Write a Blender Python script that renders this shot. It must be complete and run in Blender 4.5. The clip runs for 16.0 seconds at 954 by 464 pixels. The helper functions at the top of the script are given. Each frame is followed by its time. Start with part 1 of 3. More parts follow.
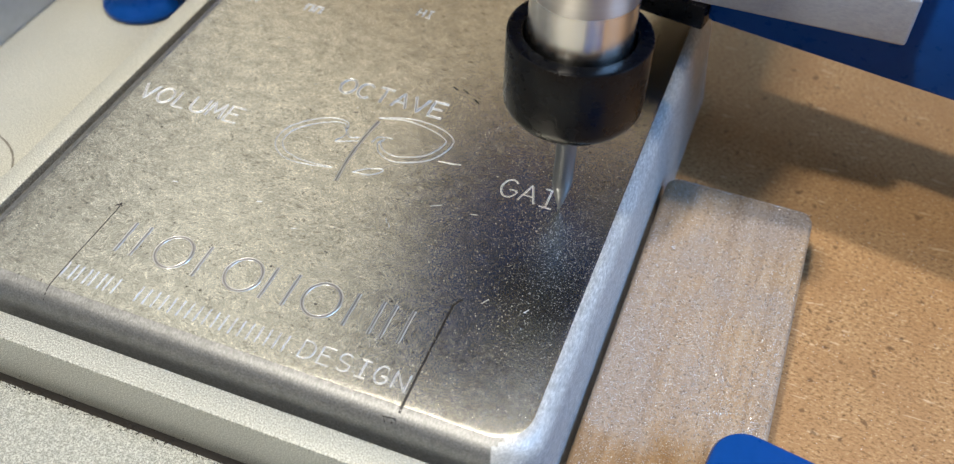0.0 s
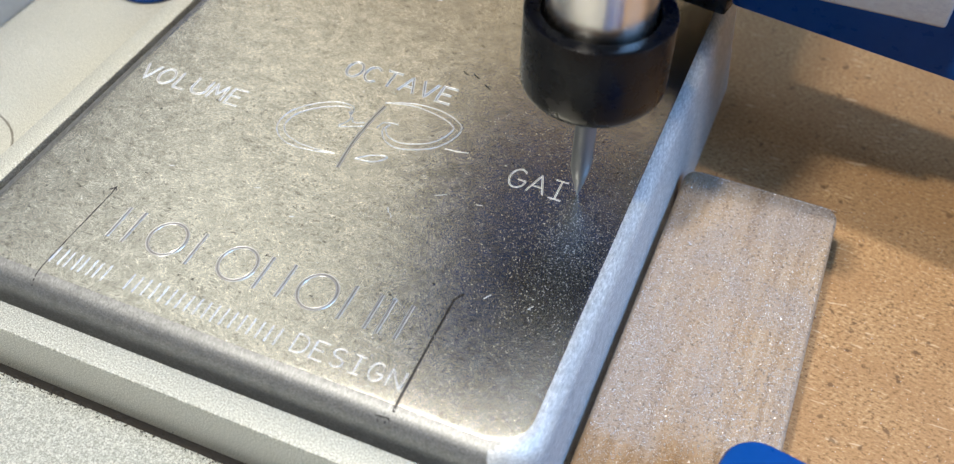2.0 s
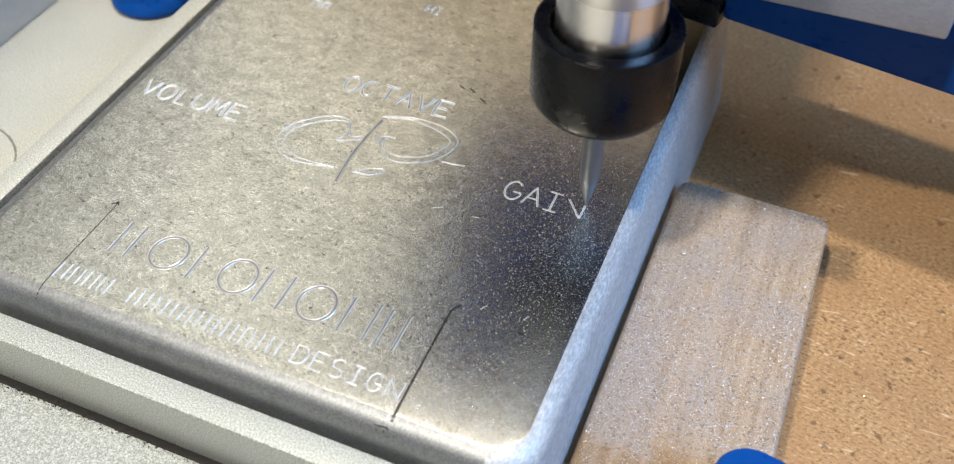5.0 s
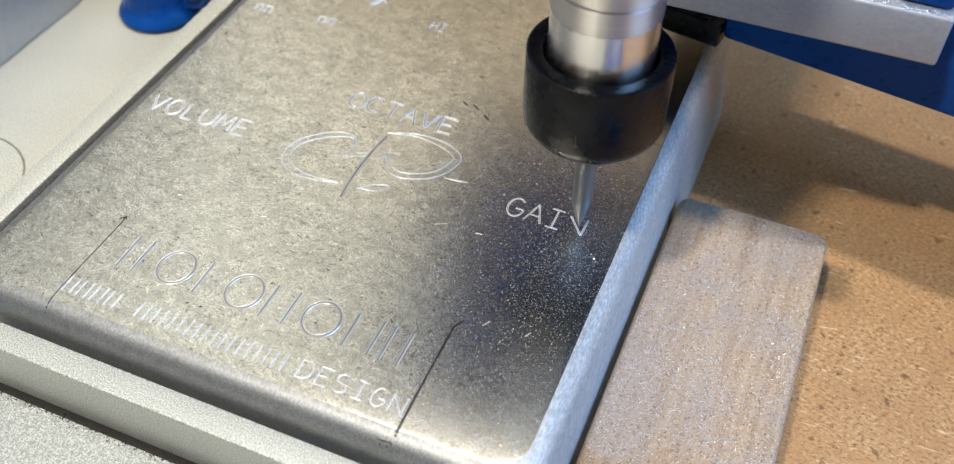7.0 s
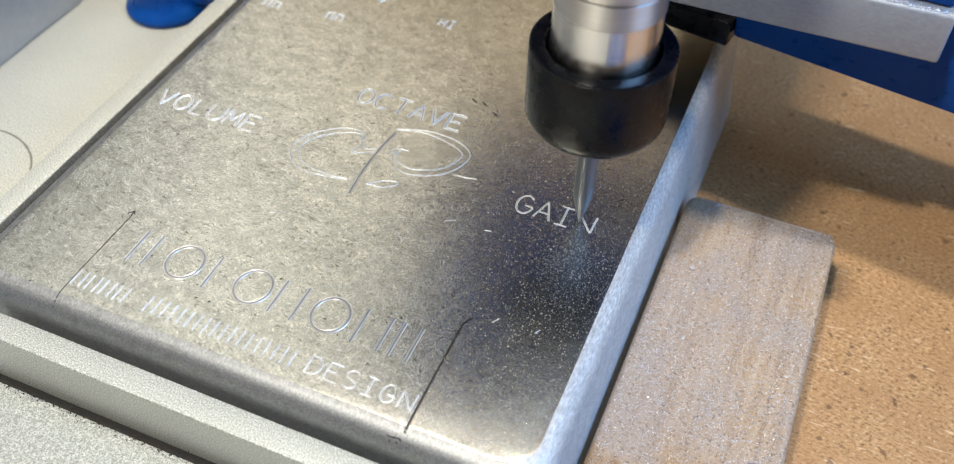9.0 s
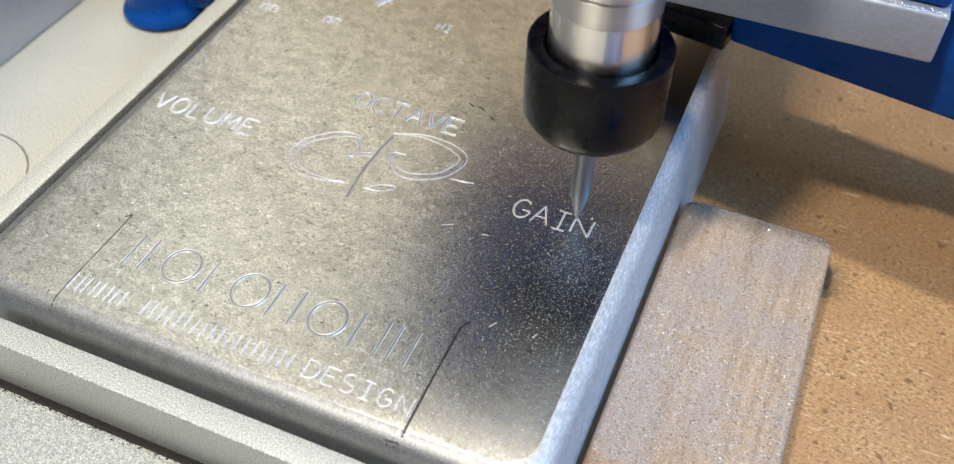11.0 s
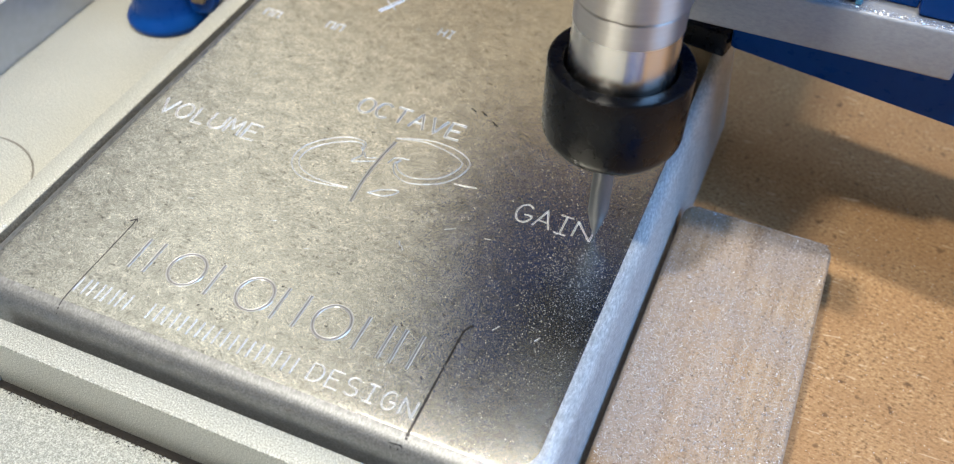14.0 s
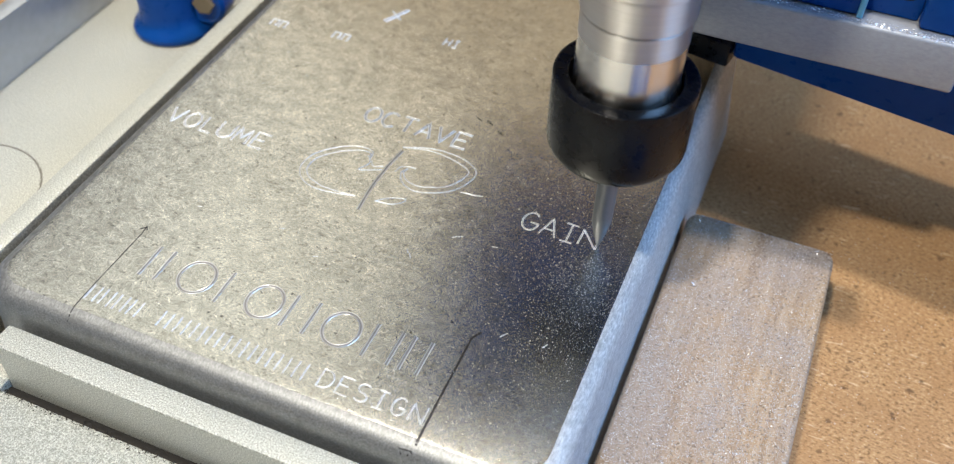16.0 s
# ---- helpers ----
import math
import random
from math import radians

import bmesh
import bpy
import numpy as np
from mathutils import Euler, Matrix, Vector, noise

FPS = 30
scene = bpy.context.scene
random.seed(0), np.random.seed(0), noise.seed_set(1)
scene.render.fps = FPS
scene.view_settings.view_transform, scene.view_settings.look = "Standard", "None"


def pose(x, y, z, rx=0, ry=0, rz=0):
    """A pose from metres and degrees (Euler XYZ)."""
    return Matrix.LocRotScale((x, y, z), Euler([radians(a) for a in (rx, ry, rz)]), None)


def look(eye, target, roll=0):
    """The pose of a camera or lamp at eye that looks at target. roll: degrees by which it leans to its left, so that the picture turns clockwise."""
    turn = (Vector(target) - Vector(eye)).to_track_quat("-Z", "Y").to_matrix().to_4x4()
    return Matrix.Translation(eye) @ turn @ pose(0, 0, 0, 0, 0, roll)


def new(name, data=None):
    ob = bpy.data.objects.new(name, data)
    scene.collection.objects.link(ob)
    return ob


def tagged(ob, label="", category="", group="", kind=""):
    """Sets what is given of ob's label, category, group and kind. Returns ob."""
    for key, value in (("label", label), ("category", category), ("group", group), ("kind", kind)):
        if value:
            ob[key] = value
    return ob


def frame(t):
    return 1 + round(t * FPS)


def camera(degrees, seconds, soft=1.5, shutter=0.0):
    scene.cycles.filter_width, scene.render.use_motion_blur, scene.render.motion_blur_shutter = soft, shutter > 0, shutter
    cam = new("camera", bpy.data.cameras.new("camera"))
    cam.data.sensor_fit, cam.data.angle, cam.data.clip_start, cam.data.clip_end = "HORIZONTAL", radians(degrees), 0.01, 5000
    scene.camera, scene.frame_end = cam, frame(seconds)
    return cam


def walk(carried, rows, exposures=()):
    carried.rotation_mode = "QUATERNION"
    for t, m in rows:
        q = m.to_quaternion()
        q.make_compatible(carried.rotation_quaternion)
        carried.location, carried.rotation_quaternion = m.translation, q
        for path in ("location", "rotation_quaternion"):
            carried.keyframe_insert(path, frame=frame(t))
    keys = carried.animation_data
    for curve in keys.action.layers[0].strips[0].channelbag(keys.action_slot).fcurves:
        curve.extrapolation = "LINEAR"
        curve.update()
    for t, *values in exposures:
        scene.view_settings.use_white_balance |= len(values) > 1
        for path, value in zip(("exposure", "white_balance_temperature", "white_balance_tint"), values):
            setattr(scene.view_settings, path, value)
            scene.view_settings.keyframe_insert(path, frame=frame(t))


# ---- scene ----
# All sizes are written in millimetres and scaled by MM.
MM = 0.001
TOP = 24.4          # height of the enclosure's face over the board
cam = camera(51.37, 16.0, soft=1.2)
cam.data.dof.use_dof = True
cam.data.dof.focus_distance = 0.145
cam.data.dof.aperture_fstop = 25.0
ROWS = [
    (0.0, 14.46, -60.39, 131.21, 43.312, -1.500, 20.871),
    (0.5, 17.07, -52.47, 126.93, 42.962, -0.425, 22.613),
    (1.0, 20.32, -52.83, 124.79, 42.625, -0.245, 23.034),
    (1.5, 17.81, -55.57, 126.77, 42.503, -0.967, 22.874),
    (2.0, 16.00, -54.60, 127.42, 42.433, -0.985, 22.777),
    (2.5, 16.81, -53.40, 127.49, 42.732, -0.561, 22.898),
    (3.0, 17.89, -54.48, 128.39, 42.888, -0.424, 22.877),
    (3.5, 18.46, -56.13, 129.59, 43.070, -0.463, 22.782),
    (4.0, 17.88, -57.41, 129.32, 43.142, -0.632, 22.556),
    (4.5, 17.19, -55.60, 129.07, 42.947, -0.664, 22.470),
    (7.0, 16.78, -55.95, 131.87, 43.311, -0.889, 22.766),
    (7.5, 15.83, -53.47, 130.58, 43.190, -1.009, 22.750),
    (8.0, 15.38, -53.88, 129.86, 43.290, -1.096, 22.828),
    (8.5, 16.02, -55.79, 130.92, 43.299, -1.064, 22.931),
    (9.0, 15.40, -56.62, 131.41, 43.269, -1.210, 23.001),
    (11.5, 15.15, -56.81, 131.71, 43.484, -1.464, 22.875),
    (12.0, 15.23, -57.23, 132.73, 43.466, -1.399, 22.935),
    (12.5, 15.71, -58.31, 133.57, 43.711, -1.489, 22.865),
    (13.0, 15.85, -58.77, 132.97, 43.690, -1.468, 22.903),
    (13.5, 15.16, -57.70, 132.74, 43.635, -1.553, 22.931),
    (14.0, 14.89, -57.71, 132.42, 43.713, -1.558, 22.880),
    (14.5, 14.92, -57.94, 133.04, 43.712, -1.681, 22.891),
    (15.0, 15.70, -57.86, 134.47, 43.799, -1.555, 22.794),
    (15.5, 15.51, -57.74, 134.41, 44.035, -1.528, 22.707),
    (16.0, 13.70, -59.41, 133.38, 44.212, -1.728, 22.686),
]
walk(cam, [(t, pose(x * MM, y * MM, z * MM, rx, ry, rz)) for t, x, y, z, rx, ry, rz in ROWS],
     exposures=[(0.0, -0.2, 6500, 10), (0.5, -0.17, 6500, 10), (1.0, -0.04, 6450, 10), (2.0, -0.01, 6280, 10), (16.0, 0.0, 6270, 10)])

# ---- light: a workshop with a cool window on one side and a warm lamp overhead ----
world = bpy.data.worlds.new("world")
scene.world = world
world.use_nodes = True
wn = world.node_tree
wbg = wn.nodes["Background"]
sky = wn.nodes.new("ShaderNodeTexSky")
sky.sky_type, sky.sun_disc = "NISHITA", False
sky.sun_elevation, sky.sun_rotation = radians(35), radians(80)
wn.links.new(sky.outputs[0], wbg.inputs[0])
wbg.inputs[1].default_value = 0.06


def area_lamp(name, eye, target, w, h, watts, colour):
    lamp = bpy.data.lights.new(name, "AREA")
    lamp.shape, lamp.size, lamp.size_y, lamp.energy, lamp.color = "RECTANGLE", w, h, watts, colour
    ob = new(name, lamp)
    ob.matrix_world = look(eye, target)
    return ob


area_lamp("window_daylight_east", (0.98, 0.0, 0.62), (0.0, 0.05, 0.1), 0.8, 0.75, 22.0, (0.27, 0.54, 1.0))
# west and north: unseen panels, added for the bright reflection in the face
area_lamp("reflection_panel_west", (-0.81, 0.22, 1.0), (0.0, 0.08, 0.1), 0.95, 1.1, 3.3, (1.0, 0.97, 0.85))
area_lamp("reflection_panel_north", (-0.54, 0.95, 0.80), (0.0, 0.0, 0.1), 0.86, 0.90, 2.2, (1.0, 0.97, 0.86))
area_lamp("bench_lamp", (-0.17, -0.40, 0.91), (0.0, 0.05, 0.0), 0.055, 0.04, 9.0, (1.0, 0.94, 0.80))
area_lamp("ceiling_lamp", (0.0, 0.12, 1.18), (0.02, 0.085, 0.0), 0.07, 0.05, 10.0, (1.0, 0.91, 0.76))


# ---- materials ----
def material(name, base=(0.5, 0.5, 0.5), rough=0.5, metal=0.0, spec=0.5):
    m = bpy.data.materials.new(name)
    m.use_nodes = True
    b = m.node_tree.nodes["Principled BSDF"]
    b.inputs["Base Color"].default_value = (*base, 1)
    b.inputs["Roughness"].default_value = rough
    b.inputs["Metallic"].default_value = metal
    b.inputs["Specular IOR Level"].default_value = spec
    return m


def node(m, kind, **values):
    n = m.node_tree.nodes.new(kind)
    for key, value in values.items():
        n.inputs[key].default_value = value
    return n


def link(m, a, b):
    m.node_tree.links.new(a, b)


def coords(m, scale=(1, 1, 1), turn=(0, 0, 0)):
    t = m.node_tree.nodes.new("ShaderNodeTexCoord")
    mp = node(m, "ShaderNodeMapping", Scale=scale, Rotation=[radians(a) for a in turn])
    link(m, t.outputs["Object"], mp.inputs["Vector"])
    return mp.outputs[0]


def grain(m, scale, detail=4.0, stretch=(1, 1, 1), turn=(0, 0, 0), rough=0.55, distort=0.0):
    """Noise whose cells are about 1 / scale millimetres."""
    n = node(m, "ShaderNodeTexNoise", Scale=scale * 1000.0, Detail=detail, Roughness=rough, Distortion=distort)
    link(m, coords(m, stretch, turn), n.inputs["Vector"])
    return n.outputs["Fac"]


def ramp(m, fac, *stops):
    r = m.node_tree.nodes.new("ShaderNodeValToRGB")
    e = r.color_ramp.elements
    while len(e) < len(stops):
        e.new(0.5)
    for i, (p, c) in enumerate(stops):
        e[i].position = p
        e[i].color = (*c, 1) if len(c) == 3 else c
    link(m, fac, r.inputs[0])
    return r.outputs[0]


def level(m, fac, lo, hi, a, b):
    n = node(m, "ShaderNodeMapRange", **{"From Min": lo, "From Max": hi, "To Min": a, "To Max": b})
    link(m, fac, n.inputs["Value"])
    return n.outputs[0]


def mix(m, fac, a, b, how="MIX"):
    n = m.node_tree.nodes.new("ShaderNodeMix")
    n.data_type, n.blend_type = "RGBA", how
    for value, slot in ((fac, n.inputs[0]), (a, n.inputs[6]), (b, n.inputs[7])):
        if isinstance(value, float):
            slot.default_value = value
        elif isinstance(value, tuple):
            slot.default_value = (*value, 1)
        else:
            link(m, value, slot)
    return n.outputs[2]


def finish(m, colour=None, rough=None, bump=None, height=0.05, strength=1.0):
    b = m.node_tree.nodes["Principled BSDF"]
    if colour is not None:
        link(m, colour, b.inputs["Base Color"])
    if rough is not None:
        link(m, rough, b.inputs["Roughness"])
    if bump is not None:
        n = node(m, "ShaderNodeBump", Strength=strength, Distance=height * MM)
        link(m, bump, n.inputs["Height"])
        link(m, n.outputs[0], b.inputs["Normal"])
    return m


def cast_aluminium():
    m = material("cast_aluminium", metal=1.0, rough=0.36)
    fine = grain(m, 3.2, 6, (0.8, 1.15, 1), (0, 0, 10), 0.7)
    flecks = grain(m, 1.5, 5, (0.8, 1.15, 1), (0, 0, 8), 0.62)
    mid = grain(m, 0.36, 6, (0.9, 1.1, 1), (0, 0, 6), 0.66)
    big = grain(m, 0.05, 4)
    pits = grain(m, 1.3, 3)
    base = ramp(m, fine, (0.34, (0.38, 0.37, 0.325)), (0.47, (0.60, 0.588, 0.525)), (0.56, (0.72, 0.705, 0.64)), (0.70, (0.95, 0.935, 0.87)))
    base = mix(m, level(m, mid, 0.42, 0.58, 0.42, 0.0), base, (0.36, 0.352, 0.305))
    base = mix(m, level(m, flecks, 0.59, 0.68, 0.0, 0.6), base, (0.98, 0.97, 0.91))
    base = mix(m, level(m, flecks, 0.32, 0.43, 0.75, 0.0), base, (0.20, 0.192, 0.162))
    base = mix(m, level(m, big, 0.35, 0.65, 0.0, 0.3), base, (0.76, 0.74, 0.65))
    base = mix(m, level(m, pits, 0.67, 0.73, 0.0, 0.85), base, (0.05, 0.046, 0.04))
    rough = level(m, mid, 0.3, 0.7, 0.275, 0.19)
    return finish(m, base, rough, fine, 0.045, 0.8)


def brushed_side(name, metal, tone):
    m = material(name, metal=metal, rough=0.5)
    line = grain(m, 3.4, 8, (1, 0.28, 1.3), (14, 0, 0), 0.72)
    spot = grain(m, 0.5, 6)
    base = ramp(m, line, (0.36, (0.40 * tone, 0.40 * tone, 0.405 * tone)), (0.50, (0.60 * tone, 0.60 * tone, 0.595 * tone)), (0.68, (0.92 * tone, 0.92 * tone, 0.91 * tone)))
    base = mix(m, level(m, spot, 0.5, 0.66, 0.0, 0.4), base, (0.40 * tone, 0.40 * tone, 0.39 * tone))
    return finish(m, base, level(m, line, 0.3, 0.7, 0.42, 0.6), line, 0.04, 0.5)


def blasted_aluminium():
    m = material("blasted_aluminium", metal=0.35, rough=0.55)
    fine = grain(m, 5.0, 2)
    big = grain(m, 0.06, 4)
    base = ramp(m, fine, (0.34, (0.25, 0.25, 0.22)), (0.5, (0.44, 0.44, 0.395)), (0.66, (0.74, 0.738, 0.675)))
    base = mix(m, level(m, big, 0.3, 0.7, 0.0, 0.25), base, (0.33, 0.334, 0.295))
    return finish(m, base, level(m, fine, 0.3, 0.7, 0.45, 0.62), fine, 0.09, 0.7)


def hardboard():
    m = material("hardboard", rough=0.6, spec=0.3)
    fibre = grain(m, 1.8, 8, (0.7, 1.1, 1), (0, 0, 20), 0.72)
    wisps = grain(m, 0.42, 3, (0.45, 2.0, 1), (0, 0, 14), 0.5, 0.6)
    spots = grain(m, 0.42, 4)
    blotch = grain(m, 0.11, 5)
    big = grain(m, 0.025, 3)
    base = ramp(m, fibre, (0.38, (0.080, 0.040, 0.016)), (0.46, (0.325, 0.188, 0.086)), (0.56, (0.41, 0.25, 0.122)), (0.67, (0.64, 0.475, 0.285)))
    base = mix(m, level(m, blotch, 0.40, 0.62, 0.0, 0.45), base, (0.28, 0.15, 0.066))
    base = mix(m, level(m, wisps, 0.66, 0.72, 0.0, 0.7), base, (0.70, 0.54, 0.36))
    base = mix(m, level(m, spots, 0.63, 0.68, 0.0, 0.8), base, (0.085, 0.045, 0.022))
    base = mix(m, level(m, big, 0.35, 0.7, 0.0, 0.35), base, (0.345, 0.188, 0.08))
    return finish(m, base, level(m, fibre, 0.3, 0.7, 0.5, 0.7), fibre, 0.12, 0.8)


def dusty_wood():
    m = material("dusty_wood", rough=0.7, spec=0.3)
    fibre = grain(m, 0.42, 6, (1.5, 0.07, 1), (0, 0, -3), 0.6)
    dust = grain(m, 0.05, 6, (1.2, 0.7, 1), distort=0.5, rough=0.65)
    speck = grain(m, 2.3, 4)
    base = ramp(m, fibre, (0.28, (0.23, 0.148, 0.082)), (0.5, (0.35, 0.245, 0.155)), (0.62, (0.40, 0.295, 0.20)), (0.78, (0.47, 0.36, 0.26)))
    base = mix(m, level(m, dust, 0.40, 0.60, 0.0, 0.75), base, (0.285, 0.238, 0.212))
    # dark specks put the chips' small cast shadows into the wood's colour
    base = mix(m, level(m, speck, 0.585, 0.64, 0.0, 0.65), base, (0.07, 0.058, 0.05))
    base = mix(m, level(m, speck, 0.34, 0.43, 0.35, 0.0), base, (0.50, 0.46, 0.43))
    # brushed clean of dust at the clamped end
    t = m.node_tree.nodes.new("ShaderNodeTexCoord")
    xyz = m.node_tree.nodes.new("ShaderNodeSeparateXYZ")
    link(m, t.outputs["Object"], xyz.inputs[0])
    ragged = node(m, "ShaderNodeMath")
    ragged.operation = "MULTIPLY_ADD"
    link(m, dust, ragged.inputs[0])
    ragged.inputs[1].default_value = 0.045
    link(m, xyz.outputs["Y"], ragged.inputs[2])
    bare = mix(m, level(m, fibre, 0.35, 0.7, 0.0, 1.0), (0.20, 0.115, 0.05), (0.33, 0.21, 0.11))
    base = mix(m, level(m, ragged.outputs[0], 0.036, 0.043, 0.8, 0.0), base, bare)
    return finish(m, base, level(m, speck, 0.3, 0.7, 0.5, 0.8), speck, 0.3, 1.0)


def painted(name, colour, rough=0.28, spec=0.5, bump=0.0):
    m = material(name, colour, rough, spec=spec)
    n = grain(m, 0.5, 4)
    c = mix(m, level(m, n, 0.35, 0.7, 0.0, 0.3), colour, tuple(min(1, 1.4 * v + 0.004) for v in colour))
    return finish(m, c, level(m, n, 0.3, 0.7, rough * 0.85, rough * 1.2), n if bump else None, bump, 0.4)


def turned_steel(name, rough, tone):
    m = material(name, metal=1.0, rough=rough)
    ring = grain(m, 2.5, 4, (0.01, 0.01, 3.0))
    c = ramp(m, ring, (0.3, tuple(0.82 * v for v in tone)), (0.7, tone))
    b = m.node_tree.nodes["Principled BSDF"]
    b.inputs["Anisotropic"].default_value = 0.9
    b.inputs["Anisotropic Rotation"].default_value = 0.25
    t = m.node_tree.nodes.new("ShaderNodeTangent")
    t.direction_type, t.axis = "RADIAL", "Z"
    link(m, t.outputs[0], b.inputs["Tangent"])
    return finish(m, c, level(m, ring, 0.3, 0.7, rough * 0.85, rough * 1.2))


def milled_aluminium():
    m = material("milled_aluminium", metal=0.3, rough=0.42)
    line = grain(m, 2.2, 6, (0.5, 1, 1.1), rough=0.7)
    c = ramp(m, line, (0.3, (0.27, 0.285, 0.32)), (0.7, (0.36, 0.375, 0.41)))
    return finish(m, c, level(m, line, 0.3, 0.7, 0.4, 0.52), line, 0.02, 0.5)


M_BOX = cast_aluminium()
# same metal twice: the east side lit, the other walls' shade in their tone
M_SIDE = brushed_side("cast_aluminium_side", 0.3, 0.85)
M_EDGE_SHADED = brushed_side("cast_aluminium_edge_shaded", 0.85, 0.46)
M_BLAST = blasted_aluminium()
M_SATIN = painted("satin_anodised", (0.42, 0.44, 0.47), 0.42, 0.5, 0.01)
M_SATIN.node_tree.nodes["Principled BSDF"].inputs["Metallic"].default_value = 0.7
M_BOARD = hardboard()
M_WOOD = dusty_wood()
M_BLUE = painted("blue_enamel", (0.003, 0.048, 0.235), 0.3, 0.14, 0.01)
M_CASTING = painted("blue_casting", (0.012, 0.055, 0.28), 0.4, 0.3)
M_BLACK = painted("black_oxide", (0.0016, 0.0018, 0.003), 0.27, 0.25)
M_STEEL = turned_steel("turned_steel", 0.2, (0.86, 0.83, 0.79))
M_COLLAR = turned_steel("satin_steel", 0.36, (0.70, 0.69, 0.67))
M_PLATE = milled_aluminium()
M_RAIL = painted("pale_blue_enamel", (0.10, 0.34, 0.55), 0.3)
M_CUT = material("bright_cut_metal", (0.96, 0.96, 0.96), 0.42, 0.3)
# cut metal with the shade of a stroke's depth in its colour
M_GROOVE_SHADE = material("shaded_cut_metal", (0.30, 0.29, 0.29), 0.4, 0.8)
M_ENGRAVE = material("engraved_metal", (0.72, 0.71, 0.70), 0.35, 0.85)
M_CHIP = material("metal_chip", (0.74, 0.74, 0.77), 0.34, 0.9)
M_INK = painted("ink", (0.012, 0.010, 0.012), 0.5)
M_PENCIL = painted("pencil", (0.14, 0.13, 0.11), 0.6)
M_CARBIDE = material("carbide", (0.17, 0.18, 0.20), 0.42, 0.7)
M_PANEL = finish(material("tan_wall_paint", (0.58, 0.44, 0.28), 0.7))
# rust taken down to near black: the crevice's shade is in the colour
M_RUST_SHADED = painted("shaded_rusty_seam", (0.028, 0.024, 0.02), 0.8, 0.2, 0.08)
M_BRASS = painted("dull_brass", (0.16, 0.12, 0.07), 0.4)
M_WALL = finish(material("wall_paint", (0.26, 0.26, 0.26), 0.8))
M_BENCH = finish(material("bench_wood", (0.36, 0.24, 0.14), 0.6))
M_FLOOR = finish(material("floor_paint", (0.22, 0.21, 0.20), 0.7))


# ---- mesh helpers ----
def mesh_of(name, bm, mat):
    for v in bm.verts:
        v.co *= MM
    me = bpy.data.meshes.new(name)
    bm.to_mesh(me)
    bm.free()
    for mm in (mat if isinstance(mat, (list, tuple)) else (mat,)):
        me.materials.append(mm)
    return me


def part(name, bm, mat, parent=None, label="", smooth=False):
    me = mesh_of(name, bm, mat)
    if smooth:
        for p in me.polygons:
            p.use_smooth = True
    me.set_sharp_from_angle(angle=radians(30))
    ob = new(name, me)
    ob.parent = parent
    return tagged(ob, label)


def empty(name, label, category, kind="", at=(0, 0, 0)):
    ob = new(name)
    ob.empty_display_size = 0.01
    ob.matrix_world = pose(*(v * MM for v in at))
    return tagged(ob, label, category, kind=kind)


def block(x0, x1, y0, y1, z0, z1, bevel=0.0, segments=2, bm=None):
    bm = bm or bmesh.new()
    made = bmesh.ops.create_cube(bm, size=1)["verts"]
    for v in made:
        v.co = ((x0 + x1) / 2 + v.co.x * (x1 - x0), (y0 + y1) / 2 + v.co.y * (y1 - y0), (z0 + z1) / 2 + v.co.z * (z1 - z0))
    if bevel:
        edges = list({e for v in made for e in v.link_edges})
        bmesh.ops.bevel(bm, geom=edges, offset=bevel, segments=segments, profile=0.5, affect="EDGES")
    return bm


def lathe(profile, n=64, centre=(0, 0), bm=None):
    """Turns (radius, z) pairs round the vertical through centre."""
    bm = bm or bmesh.new()
    rings = []
    for r, z in profile:
        if r < 1e-6:
            rings.append([bm.verts.new((centre[0], centre[1], z))])
        else:
            rings.append([bm.verts.new((centre[0] + r * math.cos(2 * math.pi * i / n), centre[1] + r * math.sin(2 * math.pi * i / n), z)) for i in range(n)])
    for a, b in zip(rings, rings[1:]):
        for i in range(n):
            j = (i + 1) % n
            loop = [a[i % len(a)], a[j % len(a)], b[j % len(b)], b[i % len(b)]]
            loop = [v for k, v in enumerate(loop) if v not in loop[:k]]
            if len(loop) > 2:
                f = bm.faces.new(loop)
                f.smooth = True
    return bm


def outline(x0, x1, y0, y1, r, n=10):
    pts = []
    for cx, cy, a0 in ((x1 - r, y0 + r, -90), (x1 - r, y1 - r, 0), (x0 + r, y1 - r, 90), (x0 + r, y0 + r, 180)):
        pts += [(cx + r * math.cos(radians(a0 + 90 * i / n)), cy + r * math.sin(radians(a0 + 90 * i / n))) for i in range(n + 1)]
    return pts


def slab(rings, bm=None):
    """Stacks equal outlines [(points, z)] into one closed body."""
    bm = bm or bmesh.new()
    loops = [[bm.verts.new((x, y, z)) for x, y in pts] for pts, z in rings]
    n = len(loops[0])
    for a, b in zip(loops, loops[1:]):
        for i in range(n):
            f = bm.faces.new((a[i], a[(i + 1) % n], b[(i + 1) % n], b[i]))
            f.smooth = True
    bm.faces.new(loops[0][::-1])
    bm.faces.new(loops[-1])
    return bm


